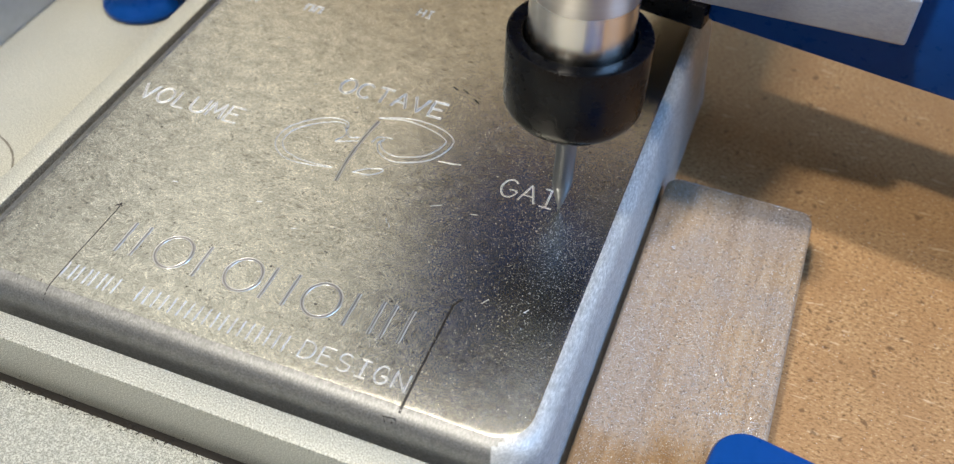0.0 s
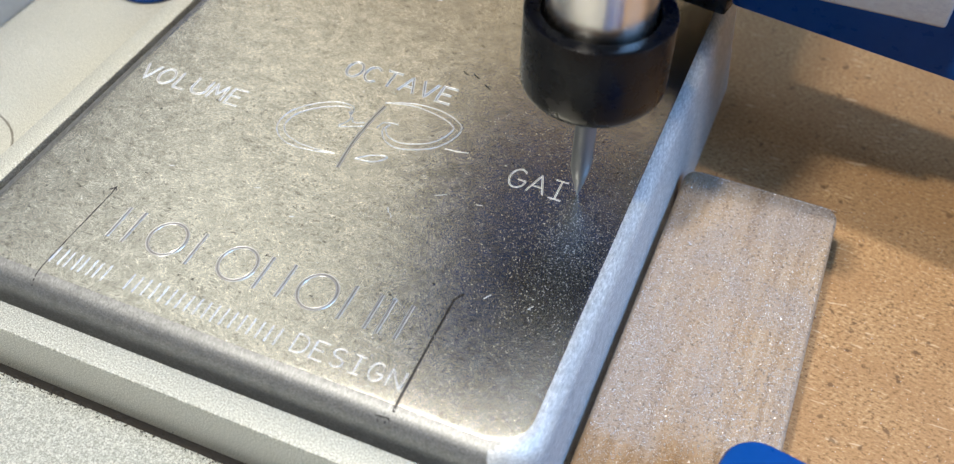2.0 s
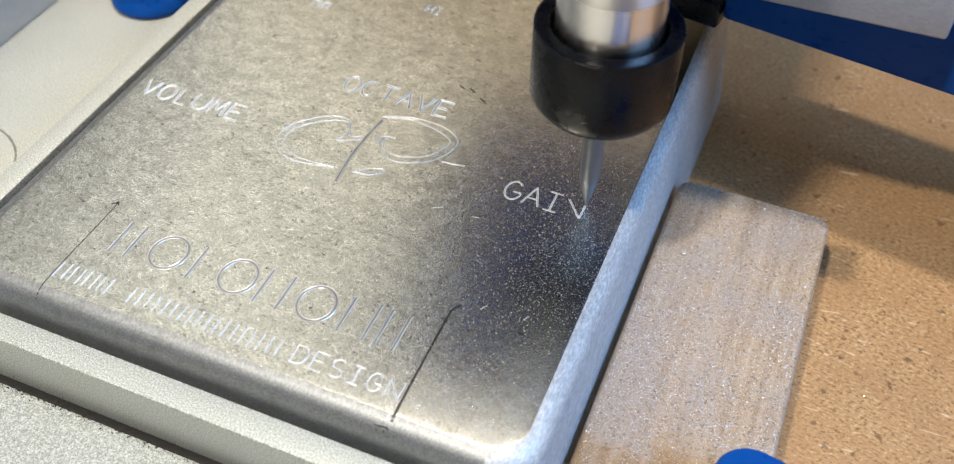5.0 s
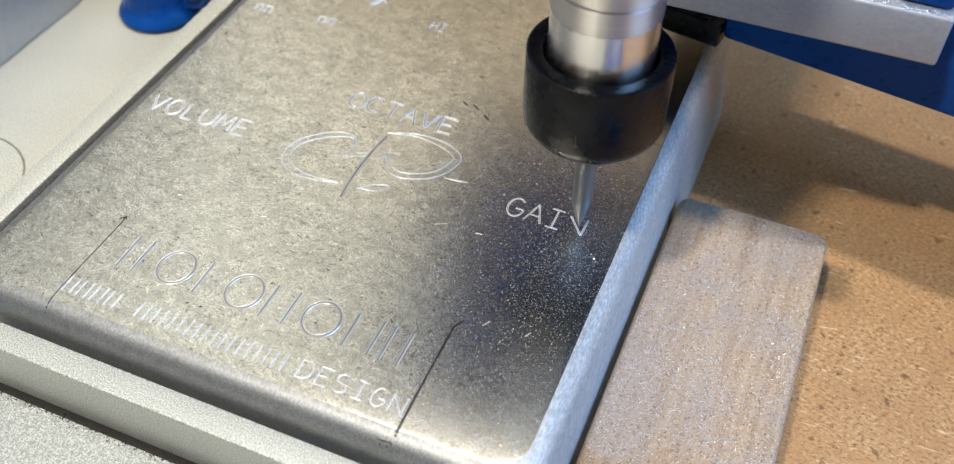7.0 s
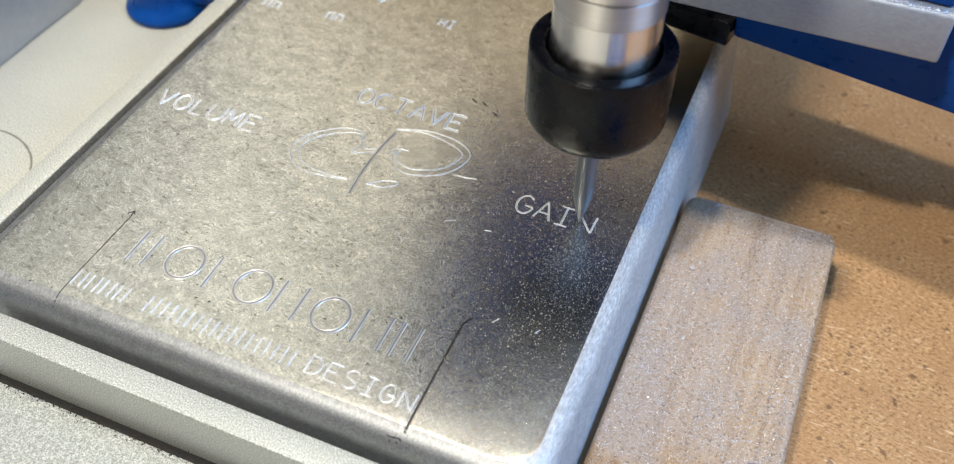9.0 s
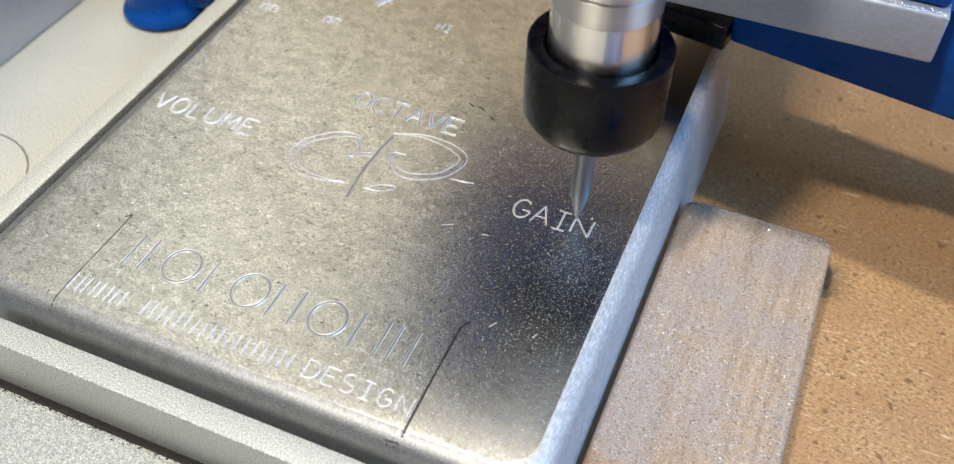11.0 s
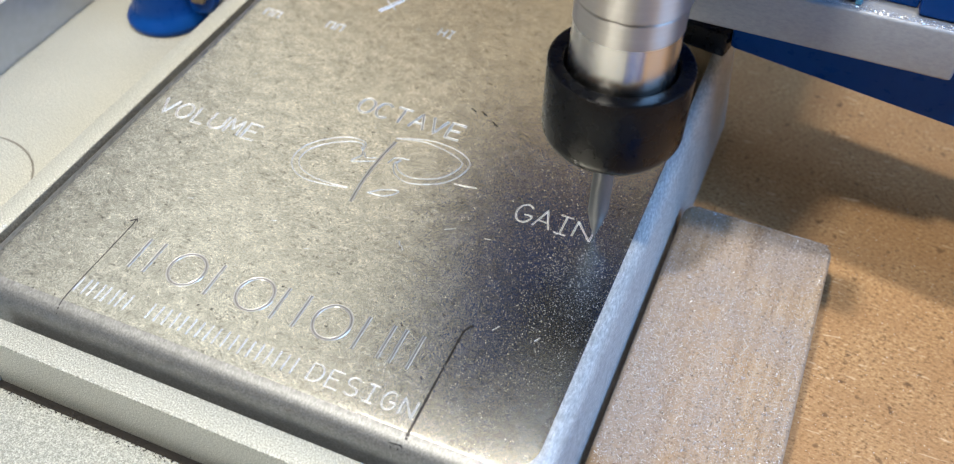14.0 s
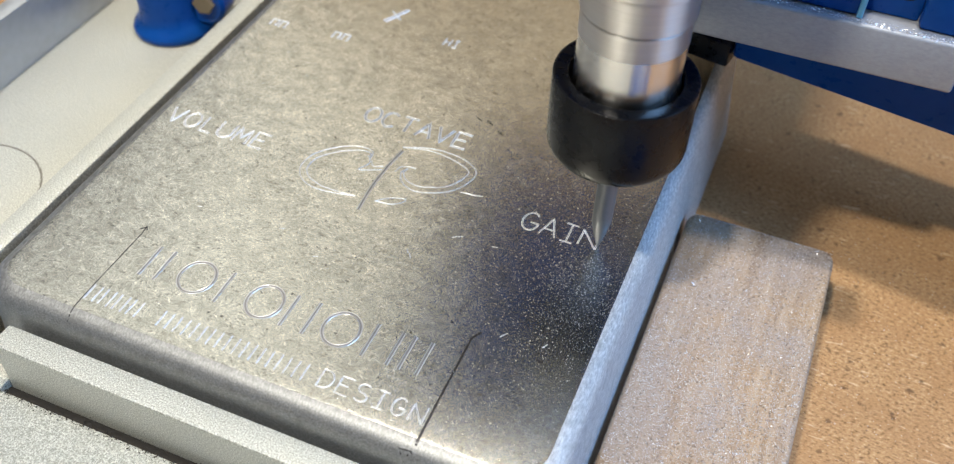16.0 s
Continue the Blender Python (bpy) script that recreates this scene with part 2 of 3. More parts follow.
def groove(bm, line, width, lip, z=TOP, seed=0):
    """A cut stroke: a shallow V with a ragged burr standing up along both sides."""
    rng = random.Random(seed)
    pts = [Vector((x, y, 0)) for x, y in line]
    fine = []
    for a, b in zip(pts, pts[1:]):
        k = max(1, int((b - a).length / 0.45))
        fine += [a.lerp(b, i / k) for i in range(k)]
    fine.append(pts[-1])
    rows = []
    for i, p in enumerate(fine):
        d = (fine[min(i + 1, len(fine) - 1)] - fine[max(i - 1, 0)]).normalized()
        s = Vector((-d.y, d.x, 0)) * width / 2
        up = [lip * rng.uniform(0.5, 1.3) for _ in range(2)]
        prof = ((-1.0, -0.02), (-0.72, up[0]), (-0.42, 0.03), (0.0, 0.012), (0.42, 0.03), (0.72, up[1]), (1.0, -0.02))
        rows.append([bm.verts.new((p.x + s.x * u * rng.uniform(0.93, 1.07), p.y + s.y * u, z + h)) for u, h in prof])
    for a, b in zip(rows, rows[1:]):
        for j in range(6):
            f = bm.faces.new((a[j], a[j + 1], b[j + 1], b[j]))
            # the two centre strips get the darker metal, a painted shade for depth
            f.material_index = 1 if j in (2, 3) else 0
    return bm


def arc(cx, cy, rx, ry, a0, a1, n=18):
    return [(cx + rx * math.cos(radians(a0 + (a1 - a0) * i / n)), cy + ry * math.sin(radians(a0 + (a1 - a0) * i / n))) for i in range(n + 1)]
# ---- the room round the machine ----
def room():
    wall_l, wall_r, wall_b, wall_f = -0.85, 1.05, 1.0, -1.3
    floor_z, ceil_z = -0.9, 1.6
    k = 1000.0

    def shell(name, mat, *b):
        return tagged(part(name, block(*(v * k for v in b)), mat), kind="structure")

    shell("wall_north", M_PANEL, wall_l, wall_r, wall_b, wall_b + 0.1, floor_z, ceil_z)
    shell("wall_south", M_WALL, wall_l, wall_r, wall_f - 0.1, wall_f, floor_z, ceil_z)
    shell("wall_east", M_WALL, wall_r, wall_r + 0.1, wall_f - 0.1, wall_b + 0.1, floor_z, ceil_z)
    shell("wall_west", M_WALL, wall_l - 0.1, wall_l, wall_f - 0.1, wall_b + 0.1, floor_z, ceil_z)
    shell("ceiling", M_WALL, wall_l - 0.1, wall_r + 0.1, wall_f - 0.1, wall_b + 0.1, ceil_z, ceil_z + 0.1)
    shell("floor", M_FLOOR, wall_l - 0.1, wall_r + 0.1, wall_f - 0.1, wall_b + 0.1, floor_z - 0.1, floor_z)
    bench = empty("workbench", "brown wooden workbench under the engraving machine", "workbench")
    part("bench_top", block(-700, 700, -450, 450, -60, -22, 3), M_BENCH, bench)
    for x in (-640, 640):
        for y in (-400, 400):
            part("leg", block(x - 35, x + 35, y - 35, y + 35, -900, -60, 3), M_BENCH, bench)


room()
board = part("machine_board", block(-200, 220, -180, 260, -22, 0, 1.0), M_BOARD)
tagged(board, "brown hardboard machine bed with pale fibres", "board", kind="structure")


# ---- the enclosure ----
box = empty("enclosure", "mottled grey cast aluminium box with engraved lettering, lying on the board", "enclosure")


def box_body():
    """Drafted walls that flare towards the board, and a tight rounded rim."""
    x0, x1, y0, y1 = -89.2, 3.9, -0.92, 117.5

    def ring(left, right, front, back, r, z):
        return outline(x0 + left, x1 - right, y0 + front, y1 - back, r), z

    rings = [ring(0.0, 0.0, 0.0, 0.0, 8.0, 0.0), ring(0.8, 0.85, 0.4, 0.9, 7.6, 9.0), ring(0.85, 1.0, 0.45, 1.1, 7.5, 9.6), ring(1.9, 1.95, 1.05, 2.2, 7.0, TOP - 3.4)]
    for i in range(1, 10):
        a = radians(90 * i / 9)
        k = 1 - math.cos(a)
        rings.append(ring(2.2 + 3.0 * k, 2.05 + 3.0 * k, 1.1 + 3.15 * k, 2.4 + 3.0 * k, 6.8 - 2.4 * k, TOP - 3.2 + 3.2 * math.sin(a)))
    bm = slab(rings)
    bm.normal_update()
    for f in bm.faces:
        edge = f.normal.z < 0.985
        # east-facing faces take the light tone, other rim faces the shaded one
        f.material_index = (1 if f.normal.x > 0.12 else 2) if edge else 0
    return bm


part("body", box_body(), (M_BOX, M_SIDE, M_EDGE_SHADED), box)

# strokes of each letter in a cell of width 1 and height 1
STROKES = {
    "V": ([(0, 1), (0.5, 0), (1, 1)],),
    "O": (arc(0.5, 0.5, 0.5, 0.5, 0, 360, 20),),
    "L": ([(0.1, 1), (0.1, 0), (0.9, 0)],),
    "U": ([(0, 1), (0, 0.35)] + arc(0.5, 0.35, 0.5, 0.35, 180, 360, 10) + [(1, 1)],),
    "M": ([(0, 0), (0.1, 1), (0.5, 0.3), (0.9, 1), (1, 0)],),
    "E": ([(1, 1), (0.05, 1), (0.05, 0), (1, 0)], [(0.05, 0.52), (0.8, 0.52)]),
    "C": (arc(0.5, 0.5, 0.5, 0.5, 45, 315, 16),),
    "T": ([(0, 1), (1, 1)], [(0.5, 1), (0.5, 0)]),
    "A": ([(0, 0), (0.5, 1), (1, 0)], [(0.2, 0.36), (0.8, 0.36)]),
    "G": (arc(0.5, 0.5, 0.5, 0.5, 45, 350, 18), [(0.5, 0.45), (1.0, 0.45)]),
    "I": ([(0.5, 0), (0.5, 1)], [(0.12, 1), (0.88, 1)], [(0.12, 0), (0.88, 0)]),
    "N": ([(0, 0), (0, 1), (1, 0), (1, 1)],),
    "D": ([(0, 0), (0, 1), (0.4, 1)] + arc(0.4, 0.5, 0.6, 0.5, 90, -90, 12) + [(0, 0)],),
    "S": (arc(0.5, 0.75, 0.45, 0.25, 30, 270, 12) + arc(0.5, 0.25, 0.45, 0.25, 90, -150, 12),),
    "H": ([(0, 0), (0, 1)], [(1, 0), (1, 1)], [(0, 0.5), (1, 0.5)]),
}


def engraved(name, text, x0, pitch, y0, height, wide, width=0.42, lip=0.085):
    """A word cut into the face: one mesh a letter."""
    word = empty(name, "", "")
    word.parent = box
    for i, ch in enumerate(text):
        bm = bmesh.new()
        for k, line in enumerate(STROKES[ch]):
            groove(bm, [(x0 + pitch * i + u * wide, y0 + v * height) for u, v in line], width, lip, seed=hash((i, k)) % 97)
        part("letter", bm, (M_CUT, M_GROOVE_SHADE), word)
    return word


engraved("engraved_volume", "VOLUME", -82.9, 3.25, 42.5, 3.7, 2.55)
engraved("engraved_octave", "OCTAVE", -52.6, 3.3, 56.5, 3.8, 2.6, 0.5, 0.11)
engraved("engraved_gain", "GAI", -18.7, 3.15, 43.4, 3.9, 2.6, 0.32, 0.05)
engraved("engraved_hi", "HI", -49.0, 1.7, 82.2, 2.3, 1.2, 0.35, 0.07)


engraved("engraved_design", "DESIGN", -32.8, 2.68, 4.75, 2.8, 1.9, 0.25, 0.055)


def bar_words():
    """The maker's wording, cut as plain rings and upright bars."""
    word = empty("engraved_name_bars", "", "")
    word.parent = box
    y0, y1 = 11.5, 17.5
    for i, x in enumerate((-57.7, -46.4, -34.1)):
        bm = groove(bmesh.new(), arc(x, (y0 + y1) / 2, 2.65, (y1 - y0) / 2, 0, 360, 40), 0.62, 0.06, seed=i)
        part("engraved_ring", bm, (M_ENGRAVE, M_GROOVE_SHADE), word)
    for i, x in enumerate((-65.8, -63.3, -53.1, -42.4, -38.9, -29.6, -25.8, -24.0, -21.4)):
        part("engraved_bar", groove(bmesh.new(), [(x, y0), (x, y1)], 0.62, 0.06, seed=i), (M_ENGRAVE, M_GROOVE_SHADE), word)
    small = empty("engraved_maker_bars", "", "")
    small.parent = box
    for x, count, pitch in ((-70.0, 4, 2.35), (-57.9, 9, 2.68)):
        for i in range(count):
            for d in (0.0, 1.35):
                u = x + pitch * i + d
                part("engraved_bar", groove(bmesh.new(), [(u, 4.6), (u, 7.4)], 0.26, 0.06, seed=i), (M_CUT, M_GROOVE_SHADE), small)
    for x, y in ((-81.6, 74.4), (-68.9, 75.6)):
        for i in range(2):
            bm = bmesh.new()
            u = x + 1.9 * i
            groove(bm, [(u, y), (u, y + 2.0), (u + 1.2, y + 2.0), (u + 1.2, y)], 0.4, 0.08, seed=i)
            part("engraved_bar", bm, (M_CUT, M_GROOVE_SHADE), small)


bar_words()


def curve(points, n=7):
    """A smooth line through a few points."""
    p = [Vector(points[0])] + [Vector(q) for q in points] + [Vector(points[-1])]
    out = []
    for a, b, c, d in zip(p, p[1:], p[2:], p[3:]):
        for i in range(n):
            t = i / n
            v = 0.5 * (2 * b + (c - a) * t + (2 * a - 5 * b + 4 * c - d) * t * t + (3 * b - a - 3 * c + d) * t ** 3)
            out.append((v.x, v.y))
    return out + [tuple(points[-1])]


def beside(line, gap):
    """The line moved sideways by gap, which narrows to nothing at its ends."""
    out = []
    for i, p in enumerate(line):
        a, b = Vector(line[max(i - 1, 0)]), Vector(line[min(i + 1, len(line) - 1)])
        d = (b - a).normalized()
        g = gap * min(1.0, 4.0 * i / len(line), 4.0 * (len(line) - 1 - i) / len(line))
        out.append((p[0] - d.y * g, p[1] + d.x * g))
    return out


def ornament():
    """Two open loops and a sloping stem, each cut as a pair of lines."""
    mark = empty("engraved_ornament", "", "")
    mark.parent = box
    left = curve([(-46.6, 47.7), (-47.2, 49.8), (-50.0, 49.9), (-53.0, 48.2), (-55.6, 45.2), (-56.1, 41.6), (-54.3, 39.1), (-51.4, 38.1), (-48.0, 38.4), (-44.8, 39.1)])
    right = curve([(-43.0, 52.8), (-39.5, 54.2), (-36.5, 54.7), (-32.5, 54.2), (-29.6, 52.4), (-29.6, 49.6), (-31.3, 46.6), (-33.8, 44.9), (-36.9, 44.0), (-39.4, 45.0), (-40.6, 47.0), (-40.0, 48.4)])
    lines = [left, beside(left, 1.15), right, beside(right, -1.25),
             curve([(-47.3, 48.6), (-46.3, 47.0), (-47.2, 44.9), (-45.5, 45.5), (-43.7, 46.4)]),
             curve([(-46.2, 47.6), (-45.4, 46.6), (-43.9, 47.2)], 4),
             curve([(-41.6, 46.9), (-41.2, 48.3), (-39.9, 48.8), (-38.8, 48.9)], 4),
             curve([(-41.5, 39.4), (-39.7, 40.9), (-37.3, 41.7), (-37.5, 40.8), (-39.0, 39.7), (-41.5, 39.4)], 4),
             [(-30.0, 46.8), (-28.0, 47.0), (-26.3, 47.4)]]
    for k, line in enumerate(lines):
        part("engraved_line", groove(bmesh.new(), line, 0.24, 0.07, seed=k), (M_CUT, M_GROOVE_SHADE), mark)
    stem = [(-42.7, 52.0), (-43.2, 48.0), (-43.4, 42.0), (-43.0, 36.6)]
    part("engraved_stem", groove(bmesh.new(), curve(stem, 4), 0.7, 0.05, seed=5), (M_ENGRAVE, M_GROOVE_SHADE), mark, "dull wide cut stem")


ornament()
bm = bmesh.new()
groove(bm, [(-62.2, 84.6), (-60.9, 87.4), (-59.6, 90.1)], 0.9, 0.12, seed=3)
groove(bm, [(-62.3, 88.4), (-59.6, 86.3)], 0.35, 0.06, seed=4)
part("cross_mark", bm, (M_CUT, M_GROOVE_SHADE), box, "bright scribed cross mark")
for i, (x, y, dx, dy) in enumerate(((-32.4, 32.2, 0.5, -0.9), (-31.7, 31.4, 0.6, -0.8), (-27.3, 37.1, 1.6, 0.9), (-13.4, 22.2, 0.7, 1.1), (-21.0, 37.8, 1.0, 0.2), (-52.0, 28.0, 0.9, 0.3), (-7.4, 22.8, 0.5, 0.9), (-13.6, 61.5, 1.6, 0.3), (-66.0, 27.0, 0.8, 0.2), (-44.5, 25.0, 0.7, 0.3))):
    part("scratch", groove(bmesh.new(), [(x, y), (x + dx, y + dy)], 0.16, 0.03, seed=i), (M_CUT, M_GROOVE_SHADE), box, "small bright scratch")


def face_height(y):
    """The enclosure's face, and its rounded front edge."""
    d = max(0.0, min(3.13, 3.33 - y))
    return TOP - 3.2 + 3.2 * math.sqrt(1 - (d / 3.15) ** 2)


def ink(name, lines, width, mat, parent, z=None, label=""):
    rng = random.Random(len(name))
    bm = bmesh.new()
    for line in lines:
        pts = [Vector((x, y, 0)) for x, y in line]
        fine = []
        for a, b in zip(pts, pts[1:]):
            k = max(1, int((b - a).length / 0.6))
            fine += [a.lerp(b, i / k) for i in range(k)]
        fine.append(pts[-1])
        rows = []
        for i, p in enumerate(fine):
            d = (fine[min(i + 1, len(fine) - 1)] - fine[max(i - 1, 0)]).normalized()
            s = Vector((-d.y, d.x, 0)) * width / 2 * rng.uniform(0.7, 1.2)
            rows.append([bm.verts.new((p.x + s.x * u, p.y + s.y * u, (face_height(p.y + s.y * u) if z is None else z) + up))
                         for u, up in ((-1, -0.01), (-0.7, 0.014), (0.7, 0.014), (1, -0.01))])
        for a, b in zip(rows, rows[1:]):
            for j in range(3):
                bm.faces.new((a[j], a[j + 1], b[j + 1], b[j]))
    return part(name, bm, mat, parent, label)


ink("ink_line", [[(-70.4, 20.2), (-70.2, 18.6), (-70.3, 8.0), (-70.2, 0.9)]], 0.22, M_INK, box, label="thin black marker line")
ink("ink_line", [[(-16.0, 21.9), (-16.4, 21.5), (-16.9, 20.4), (-16.9, 10.0), (-16.8, 2.0), (-17.0, 1.0)]], 0.42, M_INK, box, label="thick black marker line")
ink("ink_arrow", [[(-17.0, 1.2), (-18.8, 1.1), (-17.9, 0.3), (-17.0, 1.2)]], 0.14, M_INK, box, label="small pen arrowhead")
for dash in ([(-71.0, 19.2), (-70.3, 20.0), (-69.9, 19.4)], [(-32.9, 65.2), (-31.5, 64.4)], [(-34.8, 65.2), (-33.6, 64.6)], [(-30.2, 63.4), (-29.0, 62.6)], [(-7.4, 20.6), (-6.4, 20.4)]):
    ink("ink_dash", [dash], 0.3, M_INK, box, label="faint dark pen dash")


# ---- the stop block and the aluminium profiles ----
stop = empty("stop_block", "dusty pale wooden stop block clamped beside the box", "wood block")


def stop_body():
    n = 6
    ring = [(outline(3.7 + i, 29.2 - i, -30.0 + i, 72.6 - i, 2.6 - i, n), z) for i, z in ((0.0, 0.0), (0.0, 10.4), (0.12, 10.8), (0.4, 11.08), (0.8, 11.2))]
    return slab(ring)


part("body", stop_body(), M_WOOD, stop)

channel = empty("aluminium_channel", "satin grey aluminium channel along the side of the box", "metal channel")
part("near_flange", block(-94.9, -90.9, -40.0, 200.0, 0.0, 20.0, 0.4), M_BLAST, channel)
part("web", block(-127.5, -94.92, -40.0, 200.0, 0.0, 12.0, 0.1), M_BLAST, channel)
part("far_flange", block(-131.5, -127.52, -40.0, 200.0, 0.0, 24.6, 0.5), M_SATIN, channel)
ink("pencil_arc", [arc(-113.5, 24.5, 12.2, 11.4, -5, 130, 30)], 0.45, M_PENCIL, channel, 12.0, "faint pencil arc")

angle = empty("aluminium_angle", "satin grey aluminium angle along the front of the box", "metal angle")
part("flange", block(-80.0, 60.0, -5.0, -1.0, 0.0, 20.0, 0.45), M_BLAST, angle)
part("plate", block(-80.0, 60.0, -70.0, -6.7, 0.0, 11.3, 0.5), M_BLAST, angle)
part("seam", block(-80.0, 60.0, -6.68, -5.02, 0.0, 10.0, 0.3), M_RUST_SHADED, angle, "rusty seam with the crevice's shade in its colour")
part("end_plate", block(-92.4, -80.04, -70.0, -1.4, 0.0, 11.3, 0.3), M_BLAST, angle)


part("drill_dimple", lathe([(2.0, 11.28), (1.9, 11.36), (1.6, 11.38), (1.35, 11.32), (0.9, 11.31), (0, 11.31)], 24, (-77.5, -13.0)), M_BLAST, angle)


# ---- the clamps ----
def round_bar(a, b, r, n=32, bm=None):
    bm = bm or bmesh.new()
    a, b = Vector(a), Vector(b)
    q = (b - a).to_track_quat("Z", "Y")
    rings = [[bm.verts.new(p + q @ Vector((rr * math.cos(2 * math.pi * i / n), rr * math.sin(2 * math.pi * i / n), 0))) for i in range(n)]
             for p, rr in ((a, r * 0.85), (a.lerp(b, 0.06), r), (a.lerp(b, 0.94), r), (b, r * 0.85))]
    for u, v in zip(rings, rings[1:]):
        for i in range(n):
            f = bm.faces.new((u[i], u[(i + 1) % n], v[(i + 1) % n], v[i]))
            f.smooth = True
    bm.faces.new(rings[0][::-1])
    bm.faces.new(rings[-1])
    return bm


clamp = empty("hold_down_clamp", "blue enamelled cast clamp standing on the aluminium channel", "clamp")
part("foot", lathe([(0, 12.0), (7.7, 12.0), (8.2, 12.4), (8.35, 13.2), (8.0, 14.1), (7.2, 14.8), (6.7, 15.8), (6.5, 17.5), (6.4, 34.0), (5.6, 35.5), (0, 36.0)], 64, (-109.9, 80.9)), M_BLUE, clamp)
lug = part("lug", round_bar((-102.0, 80.5, 19.5), (-104.0, 92.0, 19.5), 5.0), M_BLUE, clamp)
part("bolt", round_bar((-100.9, 79.6, 20.0), (-101.5, 83.0, 20.0), 2.3, 6), M_BRASS, lug, "dull brass bolt end")
part("arm", block(-112.0, -104.0, 80.0, 96.0, 22.0, 34.0, 2.0, 3), M_BLUE, clamp)
part("rear_foot", round_bar((-121.0, 92.0, 14.0), (-112.0, 88.0, 14.0), 2.6), M_BLUE, clamp)

lever = empty("clamp_lever", "blue painted clamp arm with silver chips on its end", "clamp")


def lever_body():
    bm = slab([(outline(-10.0 + i, 12.0 - i, -45.0 + i, 0.0 - i, 4.6, 8), z) for i, z in ((0.3, 11.24), (0.0, 11.7), (0.0, 17.5), (0.25, 18.2), (0.9, 18.6))])
    bmesh.ops.transform(bm, matrix=Matrix.Translation((32.2, 18.9, 0)) @ Matrix.Rotation(radians(-9), 4, "Z"), verts=bm.verts)
    return bm


part("arm", lever_body(), M_BLUE, lever)


# ---- the machine head, which carries the cutter; its own origin is the cutter's tip ----
head = empty("spindle_head", "steel spindle with black collet nut and blue carriage", "spindle", at=(0, 0, TOP))


def cutter_body():
    bm = lathe([(0, 0.0), (0.12, 0.02), (0.5, 1.3), (1.0, 3.2), (1.35, 4.8)] + [(1.5, 5.6 + 0.4 * i) for i in range(5)] + [(1.5, 25.0)], 40)
    for v in bm.verts:      # ground to a slope on one side of the point
        u = v.co.x * 0.93 + v.co.y * 0.36
        most = 0.06 + 1.45 * v.co.z / 6.8
        if u > most:
            v.co.x -= (u - most) * 0.93
            v.co.y -= (u - most) * 0.36
    return bm


part("cutter", cutter_body(), M_CARBIDE, head, "slim steel engraving cutter")
LOW, HIGH = 20.1, 32.5      # the nut's foot and rim over the cutter's tip


def nut_profile():
    rim = [(1.6, LOW + 1.6), (2.2, LOW + 0.4), (4.0, LOW), (7.3, LOW + 0.02)]
    rim += [(7.45 + 2.1 * math.sin(radians(a)), LOW + 2.3 - 2.28 * math.cos(radians(a))) for a in range(10, 91, 16)]
    return rim + [(9.56, HIGH - 0.35), (9.5, HIGH - 0.15), (9.32, HIGH - 0.02), (9.2, HIGH), (7.75, HIGH), (7.6, HIGH - 0.06), (7.45, HIGH - 0.25), (7.4, HIGH - 4.0), (6.9, HIGH - 4.1)]


part("collet_nut", lathe(nut_profile(), 128), M_BLACK, head, "matt black collet nut")
part("shaft", lathe([(6.93, HIGH - 4.2), (6.93, 38.8)], 128), M_STEEL, head, "polished steel shaft")
part("collar", lathe([(6.93, 38.81), (6.99, 38.9), (6.99, 42.2), (6.75, 42.3), (6.75, 42.55), (7.15, 42.65), (7.25, 42.8), (7.25, 47.0), (7.6, 47.5), (7.6, 66.0)], 128), M_COLLAR, head, "satin steel collar with a turned groove")


def plate_body():
    bm = block(0.0, 41.0, 0.0, 8.0, 24.2, 31.9, 0.55, 3)
    bmesh.ops.transform(bm, matrix=Matrix.Translation((0, 24.9, 0)) @ Matrix.Rotation(radians(1.2), 4, "Z"), verts=bm.verts)
    return bm


plate = part("mounting_plate", plate_body(), M_PLATE, head, "milled silver mounting plate")
part("carriage_block", block(0.0, 25.8, 27.0, 31.0, 32.02, 48.0, 0.8), M_BLUE, head, "blue carriage block")
part("carriage_block", block(33.6, 40.6, 27.4, 31.0, 32.02, 48.0, 0.8), M_BLUE, head, "blue carriage block")
recess = part("carriage_recess", block(25.82, 33.58, 29.4, 31.0, 32.02, 48.0, 0.3), M_BLUE, head)
part("screw_hole", round_bar((31.0, 29.3, 37.0), (31.0, 30.6, 37.0), 2.2, 24), M_BLACK, recess)
part("rail", block(25.4, 26.3, 26.6, 30.0, 32.02, 48.0, 0.25), M_RAIL, head, "pale blue rail edge")
part("back_plate", block(-4.0, 26.0, 25.6, 31.0, 48.02, 66.0, 0.6), M_CASTING, head)
# out of view; outline fitted to the dark reflection in the enclosure's face
CASTING = [(9, -15), (-10, -14), (-22, -10), (-33, 4), (-42, 34), (-48, 60), (-48, 94), (9, 94)]
part("carriage", slab([(CASTING[::-1], 66.02), (CASTING[::-1], 230.0)]), M_CASTING, head, "dark blue carriage casting")
# unseen block, added to shade the board beside the box
part("unseen_shade_wing", block(9.02, 24.0, 52.0, 96.0, 70.0, 200.0, 1.5), M_CASTING, head)

# ---- the fixed beam ----
gantry = empty("gantry_beam", "dark blue machine beam crossing above the box", "machine beam")


